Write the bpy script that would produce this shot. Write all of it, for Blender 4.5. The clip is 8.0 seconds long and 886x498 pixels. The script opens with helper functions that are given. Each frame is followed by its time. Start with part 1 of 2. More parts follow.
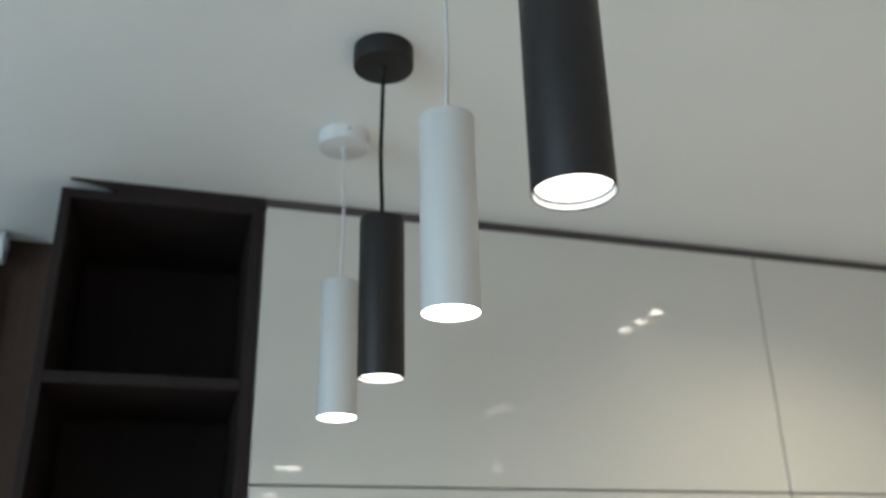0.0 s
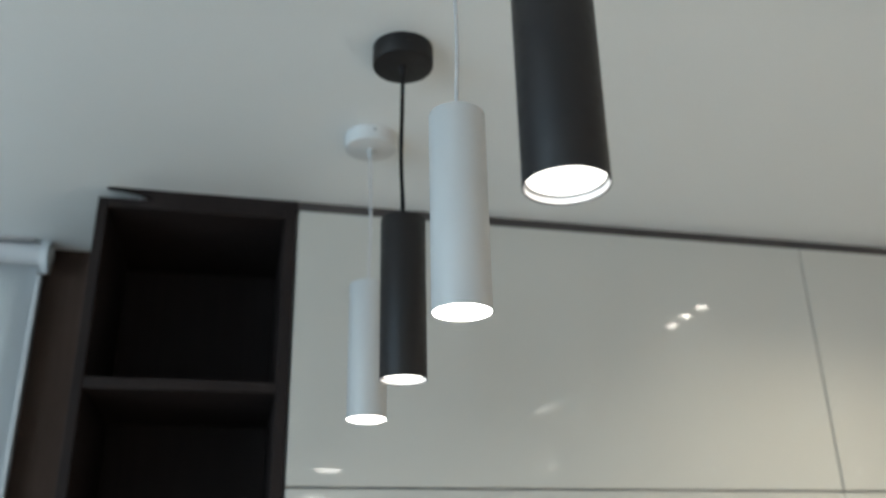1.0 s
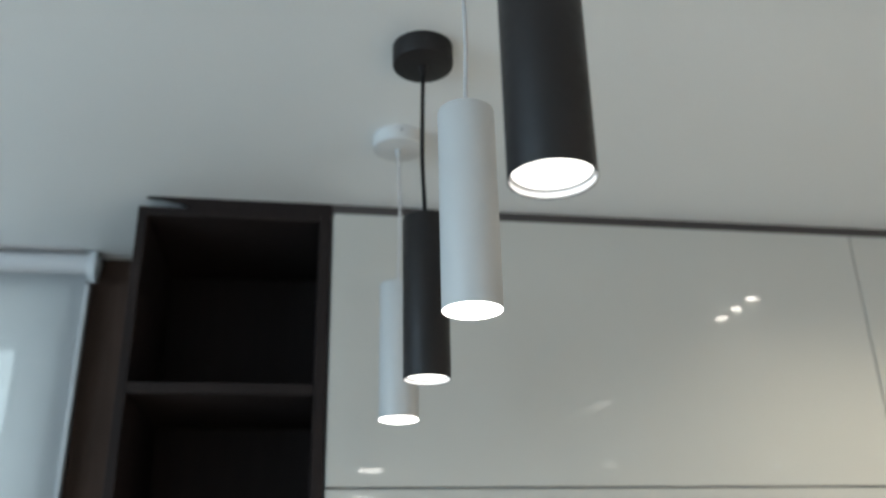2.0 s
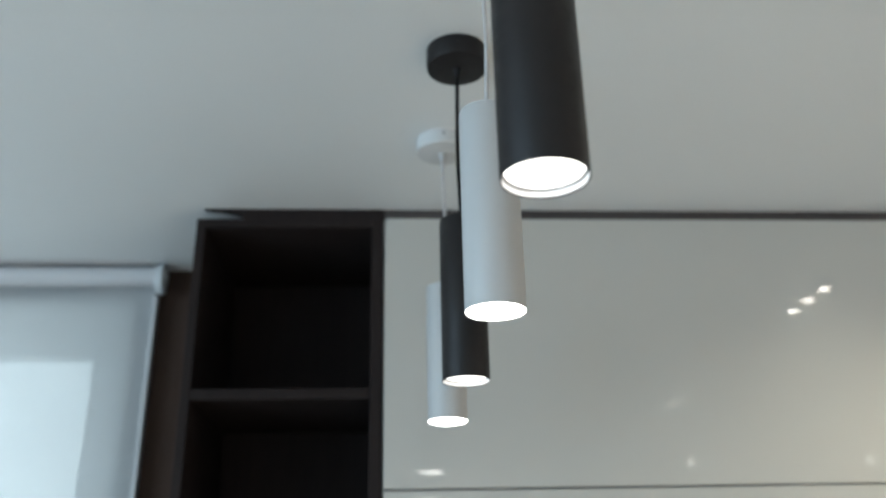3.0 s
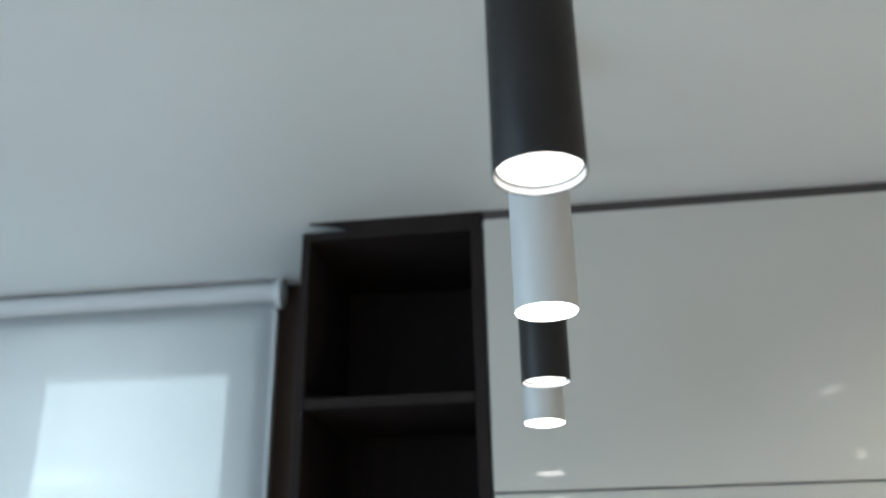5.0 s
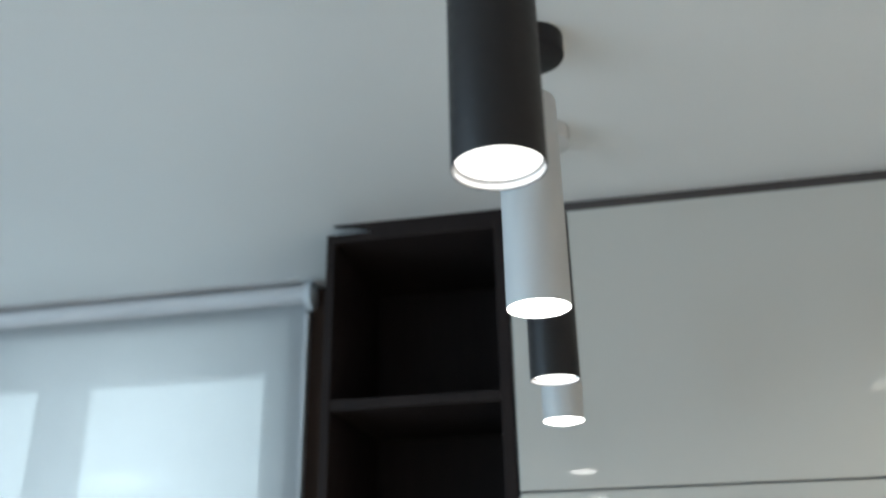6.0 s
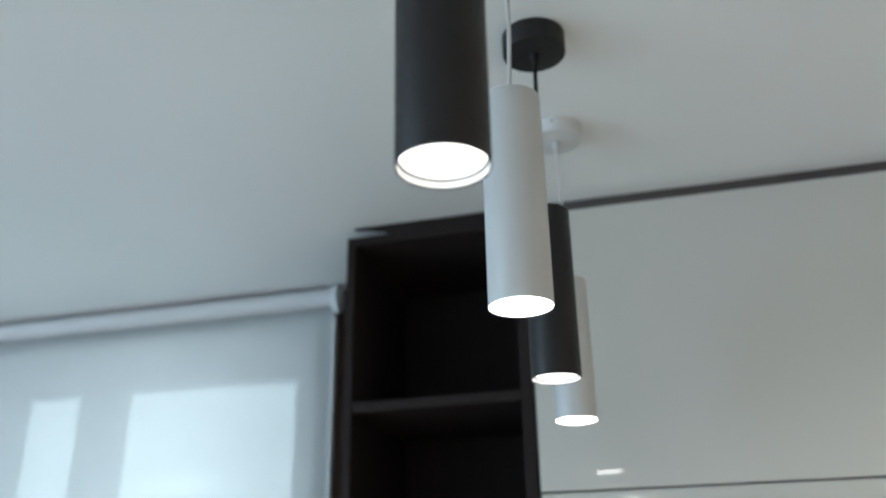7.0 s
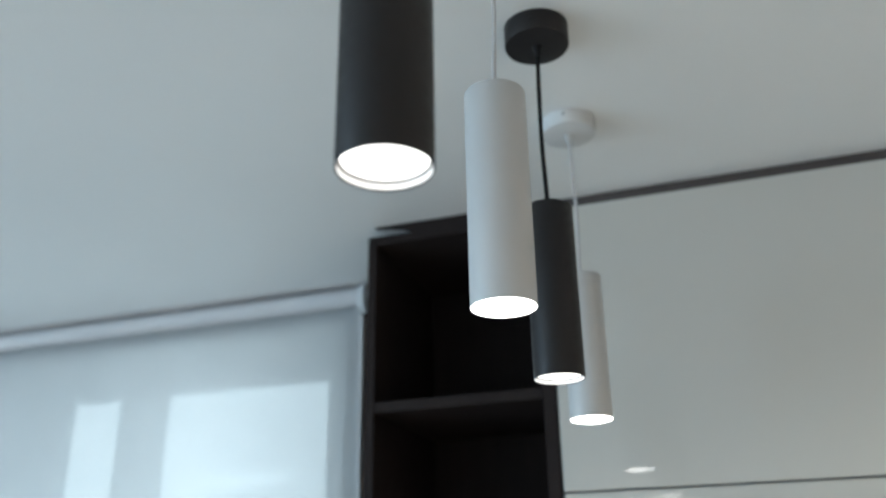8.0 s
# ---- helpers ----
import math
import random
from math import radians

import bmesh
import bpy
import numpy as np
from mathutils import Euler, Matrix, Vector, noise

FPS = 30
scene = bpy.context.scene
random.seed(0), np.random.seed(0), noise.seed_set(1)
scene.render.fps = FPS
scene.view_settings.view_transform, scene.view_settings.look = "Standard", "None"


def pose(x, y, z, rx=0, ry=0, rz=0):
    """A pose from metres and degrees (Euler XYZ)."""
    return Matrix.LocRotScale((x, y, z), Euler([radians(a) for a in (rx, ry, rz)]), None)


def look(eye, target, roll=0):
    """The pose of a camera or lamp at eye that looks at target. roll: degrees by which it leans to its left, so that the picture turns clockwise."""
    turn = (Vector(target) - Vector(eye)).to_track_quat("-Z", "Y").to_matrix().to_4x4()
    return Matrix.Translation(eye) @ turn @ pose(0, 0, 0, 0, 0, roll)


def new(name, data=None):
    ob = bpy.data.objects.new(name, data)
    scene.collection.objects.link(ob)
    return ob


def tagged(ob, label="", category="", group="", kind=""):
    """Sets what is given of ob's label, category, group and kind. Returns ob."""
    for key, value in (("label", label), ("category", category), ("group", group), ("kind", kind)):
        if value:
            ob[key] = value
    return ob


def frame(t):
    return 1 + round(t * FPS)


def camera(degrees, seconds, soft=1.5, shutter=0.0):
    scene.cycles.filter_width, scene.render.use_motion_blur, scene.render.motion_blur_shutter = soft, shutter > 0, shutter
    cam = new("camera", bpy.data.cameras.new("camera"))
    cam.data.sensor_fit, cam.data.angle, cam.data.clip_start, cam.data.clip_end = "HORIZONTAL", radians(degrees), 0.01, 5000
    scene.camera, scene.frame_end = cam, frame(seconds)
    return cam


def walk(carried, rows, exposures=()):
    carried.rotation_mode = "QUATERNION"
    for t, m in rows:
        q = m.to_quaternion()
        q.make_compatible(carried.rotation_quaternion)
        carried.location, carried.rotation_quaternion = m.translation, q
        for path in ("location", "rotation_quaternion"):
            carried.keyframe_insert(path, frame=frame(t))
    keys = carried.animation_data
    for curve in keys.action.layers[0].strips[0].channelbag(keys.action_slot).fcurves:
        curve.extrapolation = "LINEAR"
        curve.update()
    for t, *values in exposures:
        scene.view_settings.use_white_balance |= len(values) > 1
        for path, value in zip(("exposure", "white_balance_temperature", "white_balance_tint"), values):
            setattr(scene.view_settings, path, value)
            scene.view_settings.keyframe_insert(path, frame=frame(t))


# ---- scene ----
cam = camera(54.92, 8.0, soft=2.2)
cam.data.dof.use_dof = True
cam.data.dof.focus_distance = 0.81
cam.data.dof.aperture_fstop = 4.2
PATH = [
    (0, (0.0180, 0.0270, 1.7090), (0.5732, 1.7961, 2.4588), -1.18),
    (0.5, (0.0401, 0.0259, 1.7106), (0.5355, 1.8127, 2.4602), -1.19),
    (1, (0.0643, 0.0272, 1.7119), (0.4959, 1.8295, 2.4636), -1.17),
    (1.5, (0.0879, 0.0257, 1.7116), (0.4545, 1.8415, 2.4657), -1.18),
    (1.7, (0.0976, 0.0250, 1.7122), (0.4388, 1.8462, 2.4655), -1.21),
    (2.8, (0.1596, 0.0145, 1.7128), (0.3082, 1.8612, 2.4677), -1.26),
    (3, (0.1692, 0.0123, 1.7112), (0.2814, 1.8598, 2.4689), -1.20),
    (3.5, (0.1899, 0.0076, 1.7082), (0.2140, 1.8567, 2.4699), -1.22),
    (4, (0.2154, 0.0121, 1.7115), (0.1449, 1.8603, 2.4728), -1.21),
    (4.5, (0.2404, 0.0201, 1.7155), (0.0855, 1.8629, 2.4772), -1.16),
    (5, (0.2681, 0.0259, 1.7187), (0.0339, 1.8607, 2.4795), -1.10),
    (5.2, (0.2782, 0.0275, 1.7190), (0.0203, 1.8593, 2.4793), -1.13),
    (6.3, (0.3434, 0.0462, 1.7176), (-0.0464, 1.8522, 2.4822), -1.10),
    (6.5, (0.3559, 0.0485, 1.7165), (-0.0575, 1.8489, 2.4828), -1.07),
    (7, (0.3878, 0.0601, 1.7179), (-0.0823, 1.8467, 2.4843), -1.05),
    (7.5, (0.4185, 0.0738, 1.7213), (-0.1094, 1.8451, 2.4855), -1.05),
    (8, (0.4470, 0.0935, 1.7286), (-0.1420, 1.8483, 2.4861), -0.96),
]
walk(cam, [(t, look(eye, target, roll)) for t, eye, target, roll in PATH], [(0.0, 0.02, 6820, 10), (1.5, 0.02, 6730, 10), (3.0, 0.03, 6620, 10), (4.5, 0.05, 6560, 10), (6.5, 0.05, 6500, 10), (8.0, 0.05, 6500, 10)])

# ---------------------------------------------------------------- light
SKY_GLOW = 4.6          # bright overcast sky outside the window
PENDANT_GLOW = 16.0
RECESSED_GLOW = 3.0
SPOT_GLOW = 38.0
CEIL = 2.466            # ceiling height

world = bpy.data.worlds.new("sky")
scene.world = world
world.use_nodes = True
wn = world.node_tree.nodes
sky = wn.new("ShaderNodeTexSky")
sky.sky_type = "NISHITA"
sky.sun_disc = False
sky.sun_elevation = radians(35)
sky.sun_rotation = radians(150)
world.node_tree.links.new(sky.outputs[0], wn["Background"].inputs[0])
wn["Background"].inputs[1].default_value = 0.12


def lamp(name, kind, energy, colour, m, **more):
    d = bpy.data.lights.new(name, kind)
    d.energy, d.color = energy, colour
    if kind == "AREA":
        d.shape, d.size, d.size_y = "RECTANGLE", more["size"], more["size_y"]
    if kind == "SPOT":
        d.spot_size, d.spot_blend, d.shadow_soft_size = more["cone"], more["blend"], more["soft"]
    o = new(name, d)
    o.matrix_world = m
    return o


WARM = (1.0, 0.95, 0.76)
NEUTRAL = (1.0, 0.878, 0.735)


# ---------------------------------------------------------------- materials
class Mat:
    """A node material with a few short-hands."""

    def __init__(self, name):
        self.m = bpy.data.materials.new(name)
        self.m.use_nodes = True
        self.t = self.m.node_tree
        self.bsdf = self.t.nodes["Principled BSDF"]
        self.out = self.t.nodes["Material Output"]
        self.coord = self.t.nodes.new("ShaderNodeTexCoord").outputs["Object"]

    def node(self, kind, **values):
        n = self.t.nodes.new(kind)
        for k, v in values.items():
            n.inputs[k.replace("_", " ")].default_value = v
        return n

    def link(self, a, b):
        self.t.links.new(a, b)

    def noise(self, scale, detail=4.0, rough=0.55, stretch=None):
        n = self.node("ShaderNodeTexNoise", Scale=scale, Detail=detail, Roughness=rough)
        src = self.coord
        if stretch:
            mp = self.t.nodes.new("ShaderNodeMapping")
            mp.inputs["Scale"].default_value = stretch
            self.link(src, mp.inputs["Vector"])
            src = mp.outputs["Vector"]
        self.link(src, n.inputs["Vector"])
        return n.outputs["Fac"]

    def ramp(self, fac, lo, hi, a=0.35, b=0.65):
        r = self.t.nodes.new("ShaderNodeValToRGB")
        e = r.color_ramp.elements
        e[0].position, e[0].color = a, (*lo, 1) if len(lo) == 3 else lo
        e[1].position, e[1].color = b, (*hi, 1) if len(hi) == 3 else hi
        self.link(fac, r.inputs["Fac"])
        return r.outputs["Color"]

    def mix(self, fac, a, b):
        n = self.t.nodes.new("ShaderNodeMix")
        n.data_type = "RGBA"
        n.inputs["Factor"].default_value = fac
        self.link(a, n.inputs["A"])
        self.link(b, n.inputs["B"])
        return n.outputs["Result"]

    def bump(self, fac, strength, distance):
        n = self.node("ShaderNodeBump", Strength=strength, Distance=distance)
        self.link(fac, n.inputs["Height"])
        self.link(n.outputs["Normal"], self.bsdf.inputs["Normal"])

    def set(self, **values):
        for k, v in values.items():
            self.bsdf.inputs[k.replace("_", " ")].default_value = v
        return self


def painted(name, colour, spread=0.04, rough=0.6, scale=3.0, grain=220.0, bump=0.15, depth=0.0004, coat=0.0, coat_rough=0.05, gloss=0.5):
    """Paint or lacquer: two scales of slight tone, a fine relief."""
    k = Mat(name)
    lo = tuple(c * (1 - spread) for c in colour)
    hi = tuple(min(1, c * (1 + spread)) for c in colour)
    big = k.ramp(k.noise(scale, 3.0), lo, hi)
    fine = k.ramp(k.noise(grain, 2.0), lo, hi)
    k.link(k.mix(0.35, big, fine), k.bsdf.inputs["Base Color"])
    r = k.ramp(k.noise(scale * 4, 4.0), (rough * 0.88,) * 3, (min(1, rough * 1.12),) * 3)
    k.link(r, k.bsdf.inputs["Roughness"])
    k.bump(k.noise(grain, 3.0), bump, depth)
    k.set(Coat_Weight=coat, Coat_Roughness=coat_rough, Specular_IOR_Level=gloss)
    return k.m


def veneer(name, dark, light, rough=0.5, gloss=0.35):
    """Dark stained wood with an upright grain."""
    k = Mat(name)
    g = k.noise(9.0, 6.0, 0.6, (6.0, 6.0, 0.5))
    f = k.noise(60.0, 4.0, 0.6, (8.0, 8.0, 0.35))
    c = k.mix(0.5, k.ramp(g, dark, light), k.ramp(f, dark, light))
    k.link(c, k.bsdf.inputs["Base Color"])
    k.link(k.ramp(f, (rough - 0.08,) * 3, (rough + 0.08,) * 3), k.bsdf.inputs["Roughness"])
    k.bump(f, 0.2, 0.0004)
    k.set(Specular_IOR_Level=gloss)
    return k.m


def glowing(name, colour, strength, rim=0.85):
    """A lit diffuser."""
    k = Mat(name)
    c = k.ramp(k.noise(90.0, 2.0), tuple(v * rim for v in colour), colour, 0.2, 0.5)
    k.link(c, k.bsdf.inputs["Emission Color"])
    k.set(Base_Color=(0.8, 0.8, 0.8, 1), Emission_Strength=strength, Roughness=0.4)
    return k.m


def fabric(name):
    """Sheer screen cloth: part see-through, part lit from behind."""
    k = Mat(name)
    weave = k.mix(0.5, k.ramp(k.noise(3.0, 3.0), (0.56, 0.575, 0.585), (0.63, 0.645, 0.655)),
                  k.ramp(k.noise(500.0, 2.0, 0.5, (1.0, 1.0, 3.0)), (0.54, 0.555, 0.565), (0.65, 0.665, 0.675)))
    dif = k.t.nodes.new("ShaderNodeBsdfDiffuse")
    tra = k.t.nodes.new("ShaderNodeBsdfTranslucent")
    see = k.t.nodes.new("ShaderNodeBsdfTransparent")
    see.inputs["Color"].default_value = (0.97, 0.99, 1.0, 1)
    k.link(weave, dif.inputs["Color"])
    k.link(weave, tra.inputs["Color"])
    a = k.node("ShaderNodeMixShader", Fac=0.39)
    k.link(dif.outputs[0], a.inputs[1])
    k.link(tra.outputs[0], a.inputs[2])
    b = k.node("ShaderNodeMixShader", Fac=0.075)
    k.link(a.outputs[0], b.inputs[1])
    k.link(see.outputs[0], b.inputs[2])
    k.link(b.outputs[0], k.out.inputs["Surface"])
    return k.m


def clear_glass(name):
    k = Mat(name)
    gl = k.t.nodes.new("ShaderNodeBsdfGlossy")
    gl.inputs["Roughness"].default_value = 0.02
    tr = k.t.nodes.new("ShaderNodeBsdfTransparent")
    tr.inputs["Color"].default_value = (0.94, 0.97, 0.98, 1)
    mx = k.node("ShaderNodeMixShader", Fac=0.06)
    k.link(tr.outputs[0], mx.inputs[1])
    k.link(gl.outputs[0], mx.inputs[2])
    k.link(mx.outputs[0], k.out.inputs["Surface"])
    return k.m


CEILING = painted("white_ceiling_paint", (0.80, 0.80, 0.79), 0.02, 0.45, 1.6, 300.0, 0.25, 0.0005)
PLASTER = painted("pale_wall_paint", (0.72, 0.71, 0.68), 0.03, 0.8, 2.0, 260.0, 0.3, 0.0006)
BROWN = veneer("brown_wall_panel", (0.044, 0.026, 0.019), (0.070, 0.042, 0.032), 0.6, 0.1)
FLOORING = veneer("pale_floor_board", (0.44, 0.42, 0.39), (0.56, 0.54, 0.51), 0.45)
WENGE = veneer("dark_stained_board", (0.0185, 0.0132, 0.0125), (0.0260, 0.0190, 0.0177), 0.6, 0.1)
GAP_SHADE_PLINTH = painted("gap_shade_and_plinth", (0.060, 0.048, 0.045), 0.12, 0.6)
TUBE_GAP = painted("tube_gap_strip", (0.66, 0.63, 0.62), 0.08, 0.6)
LACQUER = painted("greige_gloss_lacquer", (0.520, 0.495, 0.452), 0.012, 0.38, 1.2, 420.0, 0.004, 0.00005, 1.0, 0.03)
CARCASS = painted("cabinet_carcass", (0.38, 0.365, 0.34), 0.05, 0.6)
BLACK = painted("black_powder_coat", (0.0135, 0.0112, 0.0116), 0.10, 0.5, 30.0, 900.0, 0.35, 0.0002, gloss=0.3)
WHITE = painted("white_powder_coat", (0.51, 0.505, 0.50), 0.015, 0.45, 30.0, 900.0, 0.3, 0.0002)
CORD_BLACK = painted("black_cord", (0.005, 0.005, 0.005), 0.15, 0.6, 60.0, 1500.0, 0.5, 0.0002, gloss=0.2)
CORD_WHITE = painted("white_cord", (0.50, 0.48, 0.48), 0.03, 0.55, 60.0, 1500.0, 0.4, 0.0002)
REFLECTOR = painted("white_reflector", (0.86, 0.86, 0.86), 0.01, 0.25)
BEZEL = painted("grey_bezel", (0.30, 0.30, 0.30), 0.05, 0.35)
# lighter copy of the white coat; light on the canopies put into its colour
WHITE_LIT = painted("white_powder_coat_lit", (0.62, 0.615, 0.61), 0.015, 0.45, 30.0, 900.0, 0.3, 0.0002)
PLASTIC = painted("white_plastic", (0.62, 0.63, 0.64), 0.02, 0.4)
FRAME = painted("white_window_frame", (0.70, 0.71, 0.72), 0.02, 0.35)
CLOTH = fabric("sheer_blind_cloth")
TUBE_CLOTH = painted("rolled_blind_cloth", (0.58, 0.57, 0.575), 0.03, 0.8, 6.0, 600.0, 0.4, 0.0003)
GLASS = clear_glass("window_glass")
LIT = glowing("lit_pendant_diffuser", (1.0, 0.985, 0.95), PENDANT_GLOW)
LIT_RECESSED = glowing("lit_recessed_diffuser", (1.0, 0.985, 0.95), RECESSED_GLOW, 0.95)
LIT_SPOT = glowing("lit_spot_lens", (1.0, 0.96, 0.88), SPOT_GLOW)
LIT_FAR = glowing("lit_frosted_globe", (1.0, 0.95, 0.86), 5.5)
LIT_LINE = glowing("lit_linear_diffuser", (1.0, 0.97, 0.90), 3.0)


# ---------------------------------------------------------------- mesh helpers
def mesh_of(bm, name, material, smooth=False, angle=35.0):
    me = bpy.data.meshes.new(name)
    bmesh.ops.recalc_face_normals(bm, faces=bm.faces)
    if smooth:
        for f in bm.faces:
            f.smooth = True
        for e in bm.edges:
            if len(e.link_faces) == 2 and e.calc_face_angle(0.0) > radians(angle):
                e.smooth = False
    bm.to_mesh(me)
    bm.free()
    me.materials.append(material)
    return me


def part(name, bm, material, parent=None, label="", smooth=False, at=None):
    ob = new(name, mesh_of(bm, name, material, smooth))
    if at:
        ob.location = at
    if parent:
        ob.parent = parent
    return tagged(ob, label)


def boxes(*spans, bevel=0.0):
    """Bevelled boxes, each (x0, x1, y0, y1, z0, z1), in one bmesh."""
    bm = bmesh.new()
    for x0, x1, y0, y1, z0, z1 in spans:
        made = bmesh.ops.create_cube(bm, size=1.0)["verts"]
        for v in made:
            v.co = ((x0 + x1) / 2 + v.co.x * (x1 - x0), (y0 + y1) / 2 + v.co.y * (y1 - y0), (z0 + z1) / 2 + v.co.z * (z1 - z0))
    if bevel:
        bmesh.ops.bevel(bm, geom=bm.edges[:], offset=bevel, segments=2, affect="EDGES", profile=0.5)
    return bm


def turned(profile, steps=64, closed=False):
    """A profile of (radius, height) turned round the z axis."""
    bm = bmesh.new()
    rings = []
    for r, z in profile:
        if r < 1e-6:
            rings.append([bm.verts.new((0, 0, z))])
        else:
            rings.append([bm.verts.new((r * math.cos(2 * math.pi * k / steps), r * math.sin(2 * math.pi * k / steps), z)) for k in range(steps)])
    pairs = list(zip(rings, rings[1:]))
    if closed:
        pairs.append((rings[-1], rings[0]))
    for a, b in pairs:
        for k in range(steps):
            n = (k + 1) % steps
            if len(a) == 1 and len(b) == 1:
                continue
            if len(a) == 1:
                bm.faces.new((a[0], b[k], b[n]))
            elif len(b) == 1:
                bm.faces.new((a[k], a[n], b[0]))
            else:
                bm.faces.new((a[k], a[n], b[n], b[k]))
    return bm


def pipe(points, radius, steps=14, fine=10):
    """A round cord through the points, smoothed."""
    pts = [Vector(p) for p in points]
    line = []
    for i in range(len(pts) - 1):
        p0, p1, p2, p3 = pts[max(i - 1, 0)], pts[i], pts[i + 1], pts[min(i + 2, len(pts) - 1)]
        for k in range(fine):
            u = k / fine
            line.append(0.5 * (2 * p1 + (p2 - p0) * u + (2 * p0 - 5 * p1 + 4 * p2 - p3) * u * u + (3 * p1 - p0 - 3 * p2 + p3) * u ** 3))
    line.append(pts[-1])
    bm = bmesh.new()
    rings = []
    for p in line:
        rings.append([bm.verts.new((p.x + radius * math.cos(2 * math.pi * k / steps), p.y + radius * math.sin(2 * math.pi * k / steps), p.z)) for k in range(steps)])
    for a, b in zip(rings, rings[1:]):
        for k in range(steps):
            n = (k + 1) % steps
            bm.faces.new((a[k], a[n], b[n], b[k]))
    bm.faces.new(rings[0])
    bm.faces.new(rings[-1])
    return bm


def thing(name, at, label, category, group="", kind=""):
    ob = new(name)
    ob.empty_display_size = 0.1
    ob.location = at
    return tagged(ob, label, category, group, kind)


# ---------------------------------------------------------------- the room
X0, X1, Y0, Y1 = -4.4, 5.6, -4.6, 2.0
T = 0.25
WIN_L, WIN_R, WIN_TOP = -2.50, -0.455, 2.385     # window opening

tagged(part("floor", boxes((X0 - T, X1 + T, Y0 - T, Y1 + T, -0.12, 0.0)), FLOORING), "pale wooden floor of the room", "floor", kind="structure")
tagged(part("ceiling", boxes((X0 - T, X1 + T, Y0 - T, Y1 + T, CEIL, CEIL + 0.2)), CEILING), "smooth matt white painted ceiling", "ceiling", kind="structure")
tagged(part("wall_north", boxes((X0, WIN_L, Y1, Y1 + T, 0, CEIL), (WIN_R, X1, Y1, Y1 + T, 0, CEIL), (WIN_L, WIN_R, Y1, Y1 + T, WIN_TOP, CEIL)), BROWN),
       "dark brown wood-panelled wall round the window", "wall", kind="structure")
tagged(part("wall_south", boxes((X0, X1, Y0 - T, Y0, 0, CEIL)), PLASTER), "plain pale painted wall", "wall", kind="structure")
# opening added in the west wall, out of view, for extra daylight
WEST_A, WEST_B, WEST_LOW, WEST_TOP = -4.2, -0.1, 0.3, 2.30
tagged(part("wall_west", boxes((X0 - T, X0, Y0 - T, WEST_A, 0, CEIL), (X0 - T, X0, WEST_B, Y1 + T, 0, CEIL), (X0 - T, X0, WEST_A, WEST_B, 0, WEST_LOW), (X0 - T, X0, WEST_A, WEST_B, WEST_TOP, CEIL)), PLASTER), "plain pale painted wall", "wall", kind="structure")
tagged(part("wall_east", boxes((X1, X1 + T, Y0 - T, Y1 + T, 0, CEIL)), PLASTER), "plain pale painted wall", "wall", kind="structure")

# white plastered reveal of the window opening
tagged(part("trim", boxes((WIN_R - 0.012, WIN_R, Y1 + 0.002, Y1 + T, 0, WIN_TOP), (WIN_L, WIN_L + 0.012, Y1 + 0.002, Y1 + T, 0, WIN_TOP),
                          (WIN_L + 0.012, WIN_R - 0.012, Y1 + 0.002, Y1 + T, WIN_TOP - 0.012, WIN_TOP)), PLASTER),
       "white plastered reveal of the window opening", "window reveal", kind="structure")


def window():
    """White frame with sashes of uneven width, each with a pane."""
    w = thing("window_1", ((WIN_L + WIN_R) / 2, Y1 + T, 0), "white framed window behind a sheer blind, bright sky outside", "window", kind="structure")
    ox, oy, oz = w.location
    y0, y1 = Y1 + T - oy, Y1 + T + 0.07 - oy
    top, low = 2.322, 0.16
    panes = ((-1.203, -0.626), (-1.562, -1.338), (-2.430, -1.907))
    posts = [(-0.626, WIN_R), (-1.338, -1.203), (-1.907, -1.562), (WIN_L, -2.430)]
    for a, b in posts:
        part("window_post", boxes((a - ox, b - ox, y0, y1, 0, WIN_TOP), bevel=0.004), FRAME, w)
    for a, b in panes:
        part("window_head", boxes((a - ox, b - ox, y0 + 0.003, y1 - 0.003, top, WIN_TOP), bevel=0.003), FRAME, w)
        part("window_rail", boxes((a - ox, b - ox, y0 + 0.003, y1 - 0.003, 0.0, low), bevel=0.003), FRAME, w)
        g = part("pane", boxes((a - ox, b - ox, y0 + 0.03, y0 + 0.036, low, top)), GLASS, w, "clear window pane")
        g.visible_shadow = False
    return w


window()
# bluish fill lamp added in the unseen west opening to brighten the room
lamp("added_daylight_fill", "AREA", 178.0, (0.575, 0.83, 1.05), pose(X0 - 0.12, (WEST_A + WEST_B) / 2, (WEST_LOW + WEST_TOP) / 2, 0, -90, 0), size=WEST_TOP - WEST_LOW - 0.04, size_y=WEST_B - WEST_A - 0.04)



def added_side_window():
    """Wide white-framed window added in the west wall, out of view, round the fill lamp."""
    w = thing("added_window_2", (X0 - T, (WEST_A + WEST_B) / 2, WEST_LOW), "wide white framed window added out of view in the pale wall", "window", kind="structure")
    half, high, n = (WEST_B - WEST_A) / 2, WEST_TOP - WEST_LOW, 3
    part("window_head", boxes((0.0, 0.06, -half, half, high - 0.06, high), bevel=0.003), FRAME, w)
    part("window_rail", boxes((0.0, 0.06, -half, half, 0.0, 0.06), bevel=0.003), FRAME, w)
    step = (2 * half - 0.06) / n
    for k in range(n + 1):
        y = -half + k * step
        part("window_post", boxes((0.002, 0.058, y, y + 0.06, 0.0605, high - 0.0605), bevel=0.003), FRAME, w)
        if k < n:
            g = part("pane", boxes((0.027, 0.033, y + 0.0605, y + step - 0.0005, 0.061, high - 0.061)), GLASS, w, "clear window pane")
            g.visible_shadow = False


added_side_window()

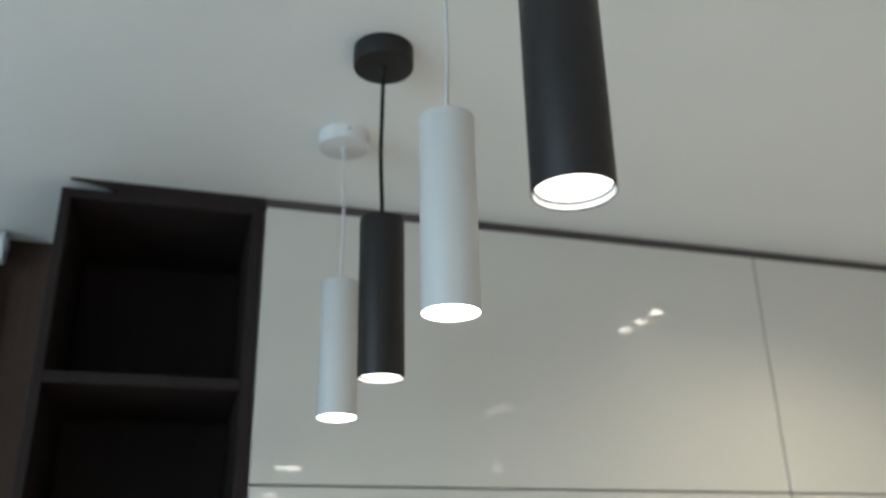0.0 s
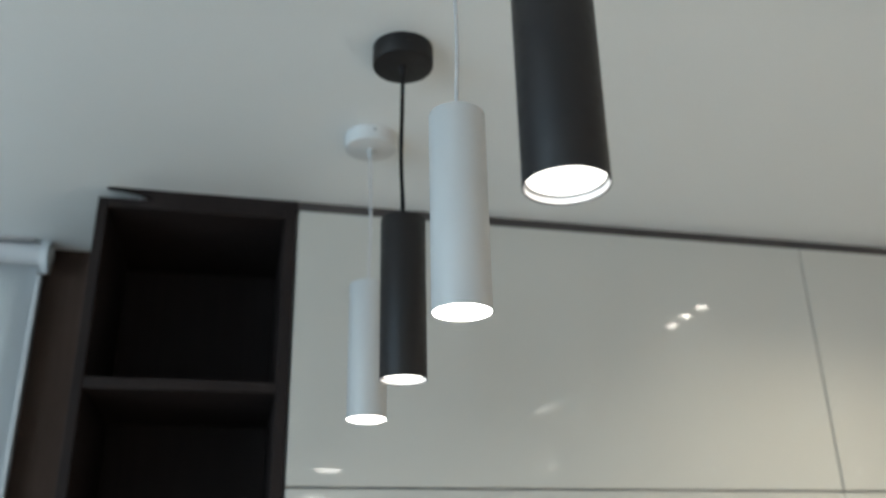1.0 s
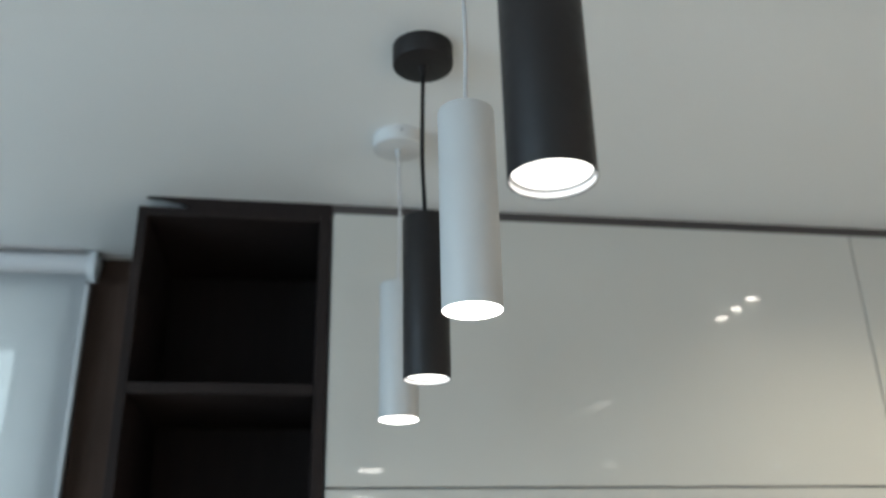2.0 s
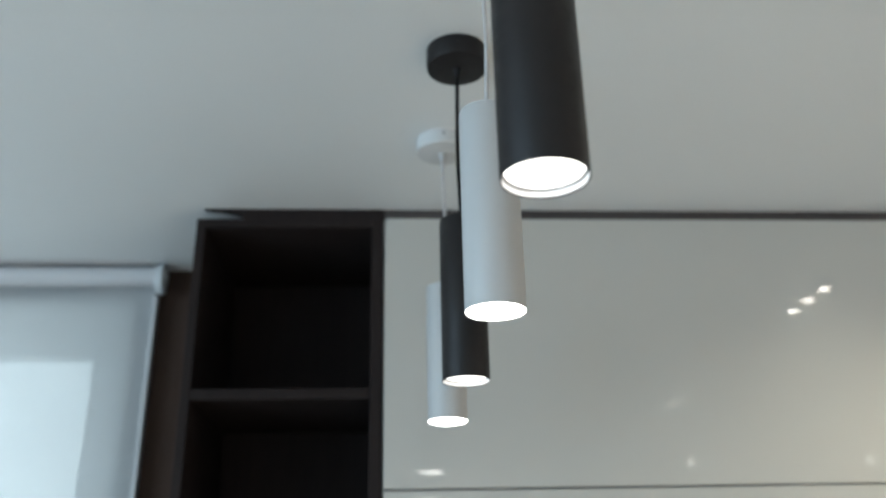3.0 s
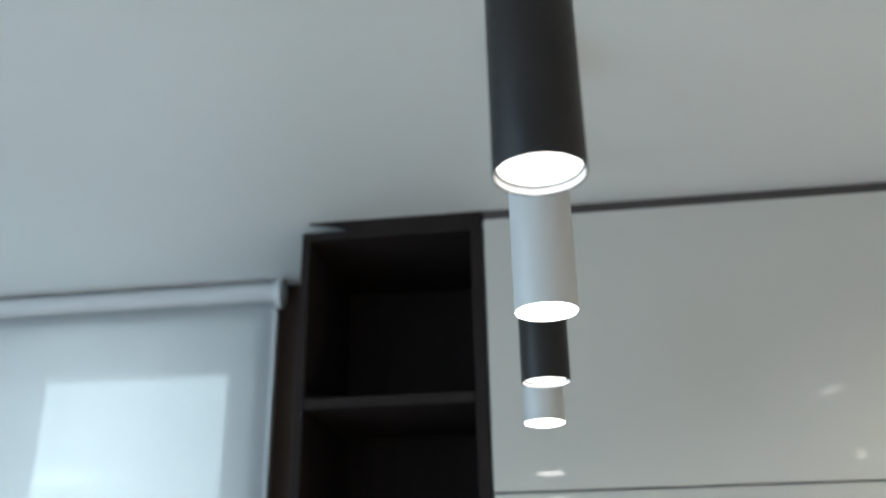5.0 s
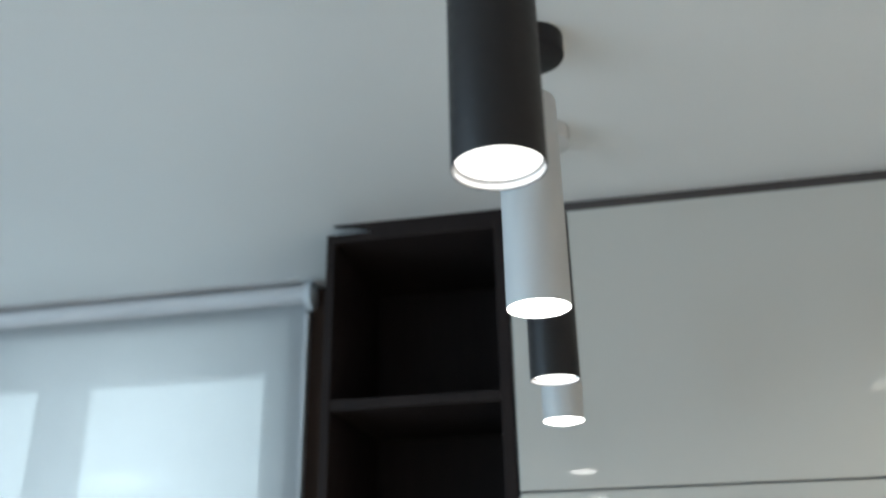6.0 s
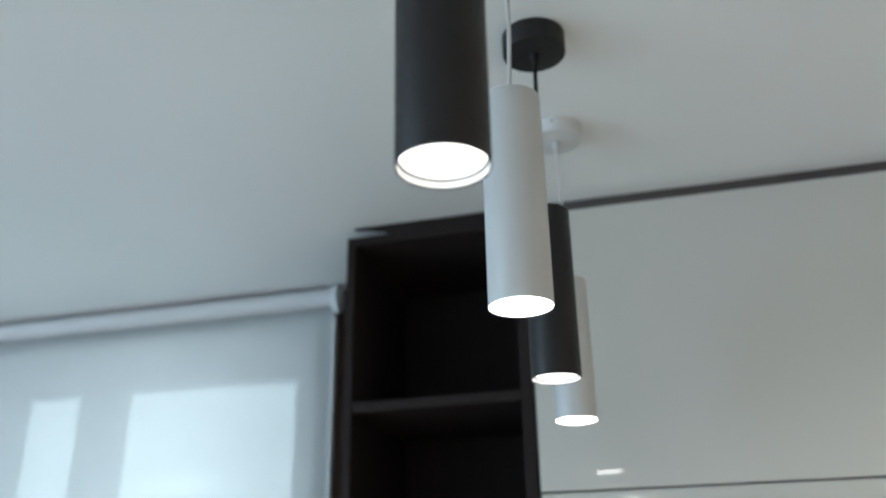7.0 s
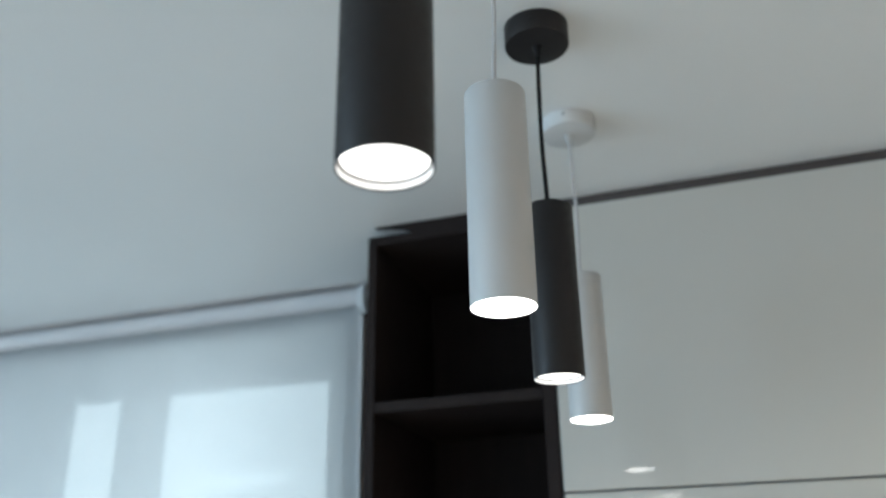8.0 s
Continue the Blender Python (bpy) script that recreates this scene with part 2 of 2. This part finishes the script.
# plain bright sky far outside the window, with a paler bank of cloud
def overcast(far):
    k = Mat("overcast_sky")
    sky_tone = k.ramp(k.noise(0.35 * 3.7 / far, 3.0), (0.70, 0.86, 0.93), (0.80, 0.92, 0.96), 0.3, 0.7)
    place = k.t.nodes.new("ShaderNodeMapping")
    place.vector_type = "TEXTURE"
    place.inputs["Location"].default_value = (-0.61 * far, 0.0, 0.146 * far)
    place.inputs["Scale"].default_value = (0.090 * far, far, 0.014 * far)
    bank = k.t.nodes.new("ShaderNodeTexGradient")
    bank.gradient_type = "SPHERICAL"
    k.link(k.coord, place.inputs["Vector"])
    k.link(place.outputs["Vector"], bank.inputs["Vector"])
    glow = k.t.nodes.new("ShaderNodeMath")
    glow.operation = "MULTIPLY_ADD"
    glow.inputs[1].default_value, glow.inputs[2].default_value = 0.65 * SKY_GLOW, SKY_GLOW
    k.link(bank.outputs["Fac"], glow.inputs[0])
    em = k.t.nodes.new("ShaderNodeEmission")
    k.link(sky_tone, em.inputs["Color"])
    k.link(glow.outputs[0], em.inputs["Strength"])
    k.link(em.outputs[0], k.out.inputs["Surface"])
    return k.m


FAR = 60.0
tagged(part("backdrop", boxes((-1.9 * FAR, 0.9 * FAR, 0.0, 0.02, -0.7 * FAR, 1.1 * FAR)), overcast(FAR), at=(0.35, FAR, 1.72)), "plain bright overcast sky outside the window", "sky", kind="structure")


# ---------------------------------------------------------------- storage wall
FRONT = 1.631
SHELF_L, SHELF_R, SHELF_TOP = -0.2365, 0.1445, 2.442


def shelf_unit():
    """Tall open shelf unit of dark boards."""
    u = thing("open_shelf_unit", ((SHELF_L + SHELF_R) / 2, (FRONT + Y1) / 2, 0), "tall open shelf unit of dark stained boards, empty", "shelf unit")
    ox, oy, oz = u.location
    y0, y1 = FRONT - oy, Y1 - 0.004 - oy
    l, r, b = SHELF_L - ox, SHELF_R - ox, 0.0015
    part("side_panel", boxes((l, l + 0.018, y0, y1, 0, SHELF_TOP), bevel=b), WENGE, u)
    part("side_panel", boxes((r - 0.0235, r, y0, y1, 0, SHELF_TOP), bevel=b), WENGE, u)
    part("top_panel", boxes((l + 0.0182, r - 0.0237, y0, y1, SHELF_TOP - 0.019, SHELF_TOP - 0.0005), bevel=b), WENGE, u)
    part("back_panel", boxes((l + 0.0182, r - 0.0237, y1 - 0.008, y1, 0.1, SHELF_TOP - 0.02)), WENGE, u)
    for z in (2.0665, 1.693, 1.320, 0.947, 0.574, 0.10):
        part("shelf", boxes((l + 0.0184, r - 0.0239, y0 + 0.002, y1 - 0.0082, z, z + 0.021), bevel=b), WENGE, u)
    return u


shelf_unit()


def cabinet(x0, x1, z0, z1, name, label):
    """Handleless cabinet: a carcass and one flat gloss door."""
    c = thing(name, ((x0 + x1) / 2, (FRONT + Y1) / 2, z0), label, "cabinet", "storage wall cabinets")
    ox, oy, oz = c.location
    part("body", boxes((x0 + 0.0005 - ox, x1 - 0.0005 - ox, FRONT + 0.022 - oy, Y1 - 0.004 - oy, 0.0005, z1 - z0 - 0.0005)), CARCASS, c, "dark cabinet carcass")
    part("door", boxes((x0 + 0.0020 - ox, x1 - 0.0020 - ox, FRONT - oy, FRONT + 0.020 - oy, 0.002, z1 - z0 - 0.002), bevel=0.0012), LACQUER, c)
    return c


BAYS = (0.1465, 1.3005, 2.4545, 3.6085)
SEAM, TOP = 1.896, 2.4455
for a, b in zip(BAYS, BAYS[1:]):
    cabinet(a, b, SEAM, TOP, "upper_cabinet", "glossy greige handleless wall cabinet below the ceiling")
    cabinet(a, b, 0.10, SEAM, "tall_cabinet", "glossy greige handleless tall cabinet standing on a plinth")
tagged(part("plinth", boxes((BAYS[0], BAYS[-1], FRONT + 0.05, Y1 - 0.004, 0.0, 0.0995)), GAP_SHADE_PLINTH), "dark recessed plinth under the cabinets", "plinth", kind="structure")
# dark strips stand in for shade in the gap over the storage wall, set a little back; they stop short of the free end
tagged(part("trim", boxes((BAYS[0], BAYS[-1], FRONT + 0.006, Y1 - 0.004, TOP + 0.0005, CEIL - 0.0005)), GAP_SHADE_PLINTH), "dark strip standing in for shade in the gap between cabinets and ceiling", "filler strip", kind="structure")
# slanted end shaped to imitate daylight fading into the gap
bm = bmesh.new()
face = ((SHELF_L + 0.012, CEIL - 0.0005), (SHELF_L + 0.013, CEIL - 0.0018), (SHELF_L + 0.045, CEIL - 0.0048), (SHELF_L + 0.075, CEIL - 0.0105), (SHELF_L + 0.105, SHELF_TOP + 0.0005), (BAYS[0] - 0.0005, SHELF_TOP + 0.0005), (BAYS[0] - 0.0005, CEIL - 0.0005))
near = [bm.verts.new((x, FRONT + 0.004, z)) for x, z in face]
rear = [bm.verts.new((x, FRONT + 0.016, z)) for x, z in face]
bm.faces.new(near)
bm.faces.new(rear)
for k in range(len(face)):
    n = (k + 1) % len(face)
    bm.faces.new((near[k], near[n], rear[n], rear[k]))
tagged(part("trim", bm, WENGE), "dark board with a slanted end standing in for shade between shelf unit and ceiling", "filler strip", kind="structure")


# ---------------------------------------------------------------- roller blind
def roller_blind():
    """Ceiling-mounted roller blind, let down, with its tube bare."""
    x0, x1, y, z = -2.46, -0.404, 1.955, 2.4335
    b = thing("roller_blind", ((x0 + x1) / 2, y, CEIL), "white sheer roller blind let down before the window", "blind")
    ox, oy, oz = b.location
    tube = turned([(0, 0), (0.0195, 0), (0.0238, 0.0008), (0.0238, x1 - x0 - 0.0028), (0.0195, x1 - x0 - 0.002), (0, x1 - x0 - 0.002)], 40)
    bmesh.ops.rotate(tube, verts=tube.verts, matrix=Matrix.Rotation(radians(90), 3, "Y"))
    part("tube", tube, TUBE_CLOTH, b, "white cloth rolled on the tube", True, (x0 + 0.01 - ox, 0, z - oz))
    # thin strip added to draw the shade line between tube and ceiling
    part("gap_line_strip", boxes((x0 + 0.02 - ox, x1 - 0.010 - ox, -0.030, 0.030, -0.0024, -0.0003), bevel=0.001), TUBE_GAP, b, "narrow grey strip added for the shade line between tube and ceiling")
    for x, s in ((x1 + 0.008, 1), (x0, -1)):
        # pear-shaped end bracket
        bm = bmesh.new()
        ring = []
        for k in range(36):
            a = 2 * math.pi * k / 36
            ring.append((0.031 * math.cos(a), (0.031 if math.sin(a) > 0 else 0.043) * math.sin(a)))
        for dx in (0.0, 0.016):
            vs = [bm.verts.new((dx * s, p, min(q, CEIL - z - 0.001))) for p, q in ring]
            if dx == 0.0:
                first = vs
        bm.faces.new(first)
        bm.faces.new(vs)
        for k in range(36):
            bm.faces.new((first[k], first[(k + 1) % 36], vs[(k + 1) % 36], vs[k]))
        br = part("bracket", bm, PLASTIC, b, "white plastic end bracket", True, (x - ox, 0, z - oz))
        cap = turned([(0, 0.007), (0.013, 0.006), (0.018, 0.0), (0.018, -0.002)], 28)
        bmesh.ops.rotate(cap, verts=cap.verts, matrix=Matrix.Rotation(radians(90 * s), 3, "Y"))
        part("cap", cap, PLASTIC, br, "", True, (0.016 * s, 0, 0))
    # cloth, hanging from the back of the tube with a barely uneven fall
    bm = bmesh.new()
    nx, nz = 60, 40
    f0, f1, zt, zb = x0 + 0.02, x1 - 0.0005, z - 0.0165, 0.06
    grid = []
    for j in range(nz + 1):
        row = []
        for i in range(nx + 1):
            x = f0 + (f1 - f0) * i / nx
            h = zt + (zb - zt) * j / nz
            wave = 0.0012 * math.sin(i * 0.31) * min(1.0, j / 8)
            row.append(bm.verts.new((x - ox, 0.0170 + wave, h - oz)))
        grid.append(row)
    for j in range(nz):
        for i in range(nx):
            bm.faces.new((grid[j][i], grid[j][i + 1], grid[j + 1][i + 1], grid[j + 1][i]))
    part("cloth", bm, CLOTH, b, "sheer white screen cloth", True)
    part("bottom_bar", boxes((f0 - ox, f1 - ox, 0.006, 0.028, zb - 0.028 - oz, zb - oz), bevel=0.004), PLASTIC, b)
    part("side_guide", boxes((x1 + 0.0002 - ox, x1 + 0.0095 - ox, 0.006, 0.028, 0.03 - oz, z - 0.0435 - oz), bevel=0.002), TUBE_CLOTH, b, "slim pale side guide")
    return b


roller_blind()


# ---------------------------------------------------------------- pendant lamps
def pendant(x, y, z, top, dark, sway, r):
    """Cylinder pendant: ceiling canopy, cord, tubular body and lit diffuser. z: lower rim, top: upper rim."""
    paint, cord = (BLACK, CORD_BLACK) if dark else (WHITE, CORD_WHITE)
    word = "matt black" if dark else "matt white"
    p = thing("pendant_lamp", (x, y, z), f"lit {word} cylinder pendant lamp on a {'black' if dark else 'white'} cord", "pendant lamp", "row of pendant lamps")
    h, roof = top - z, CEIL - z
    part("body", turned([(r - 0.0009, 0.0004), (r - 0.0003, 0.0), (r, 0.0006), (r, h - 0.0022), (r - 0.0007, h - 0.0007), (r - 0.0022, h),
                         (0.0, h), (0.0, h - 0.003), (r - 0.0011, h - 0.003), (r - 0.0010, 0.0012)], 96, True), paint, p, "", True)
    part("collar", turned([(0.0, h - 0.001), (0.0068, h - 0.001), (0.0068, h + 0.0014), (0.0060, h + 0.0024), (0.0038, h + 0.0030), (0.0030, h + 0.0060), (0.0, h + 0.0060)], 32), paint, p, "", True)
    cb = roof - (0.0318 if dark else 0.0265)
    can = part("canopy", turned([(0.0, cb), (0.0420, cb), (0.0438, cb + 0.0006), (0.0445, cb + 0.0024), (0.0445, roof - 0.0004), (0.0, roof - 0.0004)], 96), BLACK if dark else WHITE_LIT, p, "", True)
    part("strain_relief", turned([(0.0, cb - 0.017), (0.0040, cb - 0.017), (0.0046, cb - 0.010), (0.0068, cb - 0.001), (0.0068, cb + 0.001), (0.0, cb + 0.001)], 28), paint, can, "", True)
    sc = turned([(0.0, 0.0012), (0.0022, 0.0010), (0.0028, 0.0), (0.0028, -0.002)], 16)
    bmesh.ops.rotate(sc, verts=sc.verts, matrix=Matrix.Rotation(radians(90), 3, "X"))
    part("screw", sc, BEZEL if not dark else paint, can, "", True, (0.001, -0.0445, cb + 0.017))
    a, b = h + 0.005, cb - 0.010
    pts = [(0, 0, a), (sway * 0.3, 0, a + (b - a) * 0.12), (sway, 0.001, a + (b - a) * 0.4), (sway * 0.5, 0, a + (b - a) * 0.75), (0, 0, b)]
    part("cord", pipe(pts, 0.0030 if dark else 0.0024), cord, p, "", True)
    if dark:
        # lens set back inside the tube, with a bright inner wall and a thin bezel
        part("reflector", turned([(r - 0.0012, 0.0008), (r - 0.0013, 0.0092), (r - 0.0042, 0.0092)], 72), REFLECTOR, p, "white inner reflector", True)
        part("bezel", turned([(r - 0.0018, 0.0062), (r - 0.0028, 0.0055), (r - 0.0032, 0.0060), (r - 0.0030, 0.0076), (r - 0.0018, 0.0076)], 72, True), BEZEL, p, "thin grey bezel", True)
        part("diffuser", turned([(0.0, 0.0056), (r - 0.0056, 0.0058), (r - 0.0033, 0.0066)], 72), LIT_RECESSED, p, "glowing round diffuser", True)
    else:
        part("diffuser", turned([(0.0, -0.0034), (r * 0.4, -0.0028), (r * 0.7, -0.0014), (r - 0.0012, 0.0010)], 72), LIT, p, "glowing round diffuser", True)
    return p


ROW = ((0.269, 0.516, 1.9680, 2.1905, True, 0.0, 0.0305), (0.267, 0.798, 1.9672, 2.1900, False, 0.003, 0.0303),
       (0.260, 1.075, 1.9650, 2.1878, True, -0.0025, 0.0305), (0.252, 1.343, 1.9655, 2.1880, False, 0.0025, 0.0310))
for x, y, z, top, dark, sway, r in ROW:
    pendant(x, y, z, top, dark, sway, r)
    lamp("pendant_light", "SPOT", 6.0, NEUTRAL, pose(x, y, z - 0.004), cone=radians(110), blend=0.6, soft=0.025)


# ---------------------------------------------------------------- ceiling lights over the rest of the room
def globe_light(x, y):
    """Small frosted globe on a flat base."""
    d = thing("ceiling_globe_light", (x, y, CEIL), "small round frosted ceiling light, lit", "ceiling light", "ceiling globe lights")
    part("base", turned([(0.0, -0.0005), (0.030, -0.0005), (0.030, -0.006), (0.026, -0.010), (0.0, -0.010)], 40), PLASTIC, d, "", True)
    part("globe", turned([(0.0, -0.0101)] + [(0.023 * math.sin(a), -0.023 + 0.023 * math.cos(a) - 0.006) for a in (radians(v) for v in range(36, 180, 12))] + [(0.0, -0.052)], 40), LIT_FAR, d, "glowing frosted globe", True)
    return d


for x, y in ((1.966, -1.923), (3.076, -1.923), (4.186, -1.923)):
    globe_light(x, y)
    lamp("globe_lamp", "SPOT", 135.0, NEUTRAL, pose(x, y, CEIL - 0.070), cone=radians(150), blend=0.8, soft=0.036)


def recessed_spot(x, y):
    """Small round spot in a low ring."""
    s = thing("recessed_spot", (x, y, CEIL), "small round recessed ceiling spot, lit", "ceiling light", "row of recessed spots")
    part("trim_ring", turned([(0.0168, -0.0005), (0.0185, -0.0005), (0.0185, -0.0160), (0.0178, -0.0168), (0.0168, -0.0160)], 40, True), PLASTIC, s, "", True)
    part("spot_lens", turned([(0.0, -0.0170), (0.010, -0.0166), (0.0167, -0.0150)], 40), LIT_SPOT, s, "glowing spot lens", True)
    return s


for y in (0.987, 1.080, 1.172):
    recessed_spot(1.3064, y)
lamp("spot_light", "SPOT", 28.0, WARM, pose(1.3064, 1.080, CEIL - 0.02), cone=radians(150), blend=0.9, soft=0.06)


def linear_lamp(x, y, length):
    d = thing("linear_ceiling_lamp", (x, y, CEIL), "slim white linear ceiling lamp, dimly lit", "ceiling light", "linear ceiling lamps")
    part("housing", boxes((-0.034, 0.034, -length / 2, length / 2, -0.020, -0.0005), bevel=0.002), PLASTIC, d)
    part("diffuser", boxes((-0.029, 0.029, -length / 2 + 0.006, length / 2 - 0.006, -0.0235, -0.0205), bevel=0.001), LIT_LINE, d, "dimly glowing diffuser")
    return d


linear_lamp(1.336, -0.220, 0.21)
linear_lamp(2.640, -0.080, 0.20)
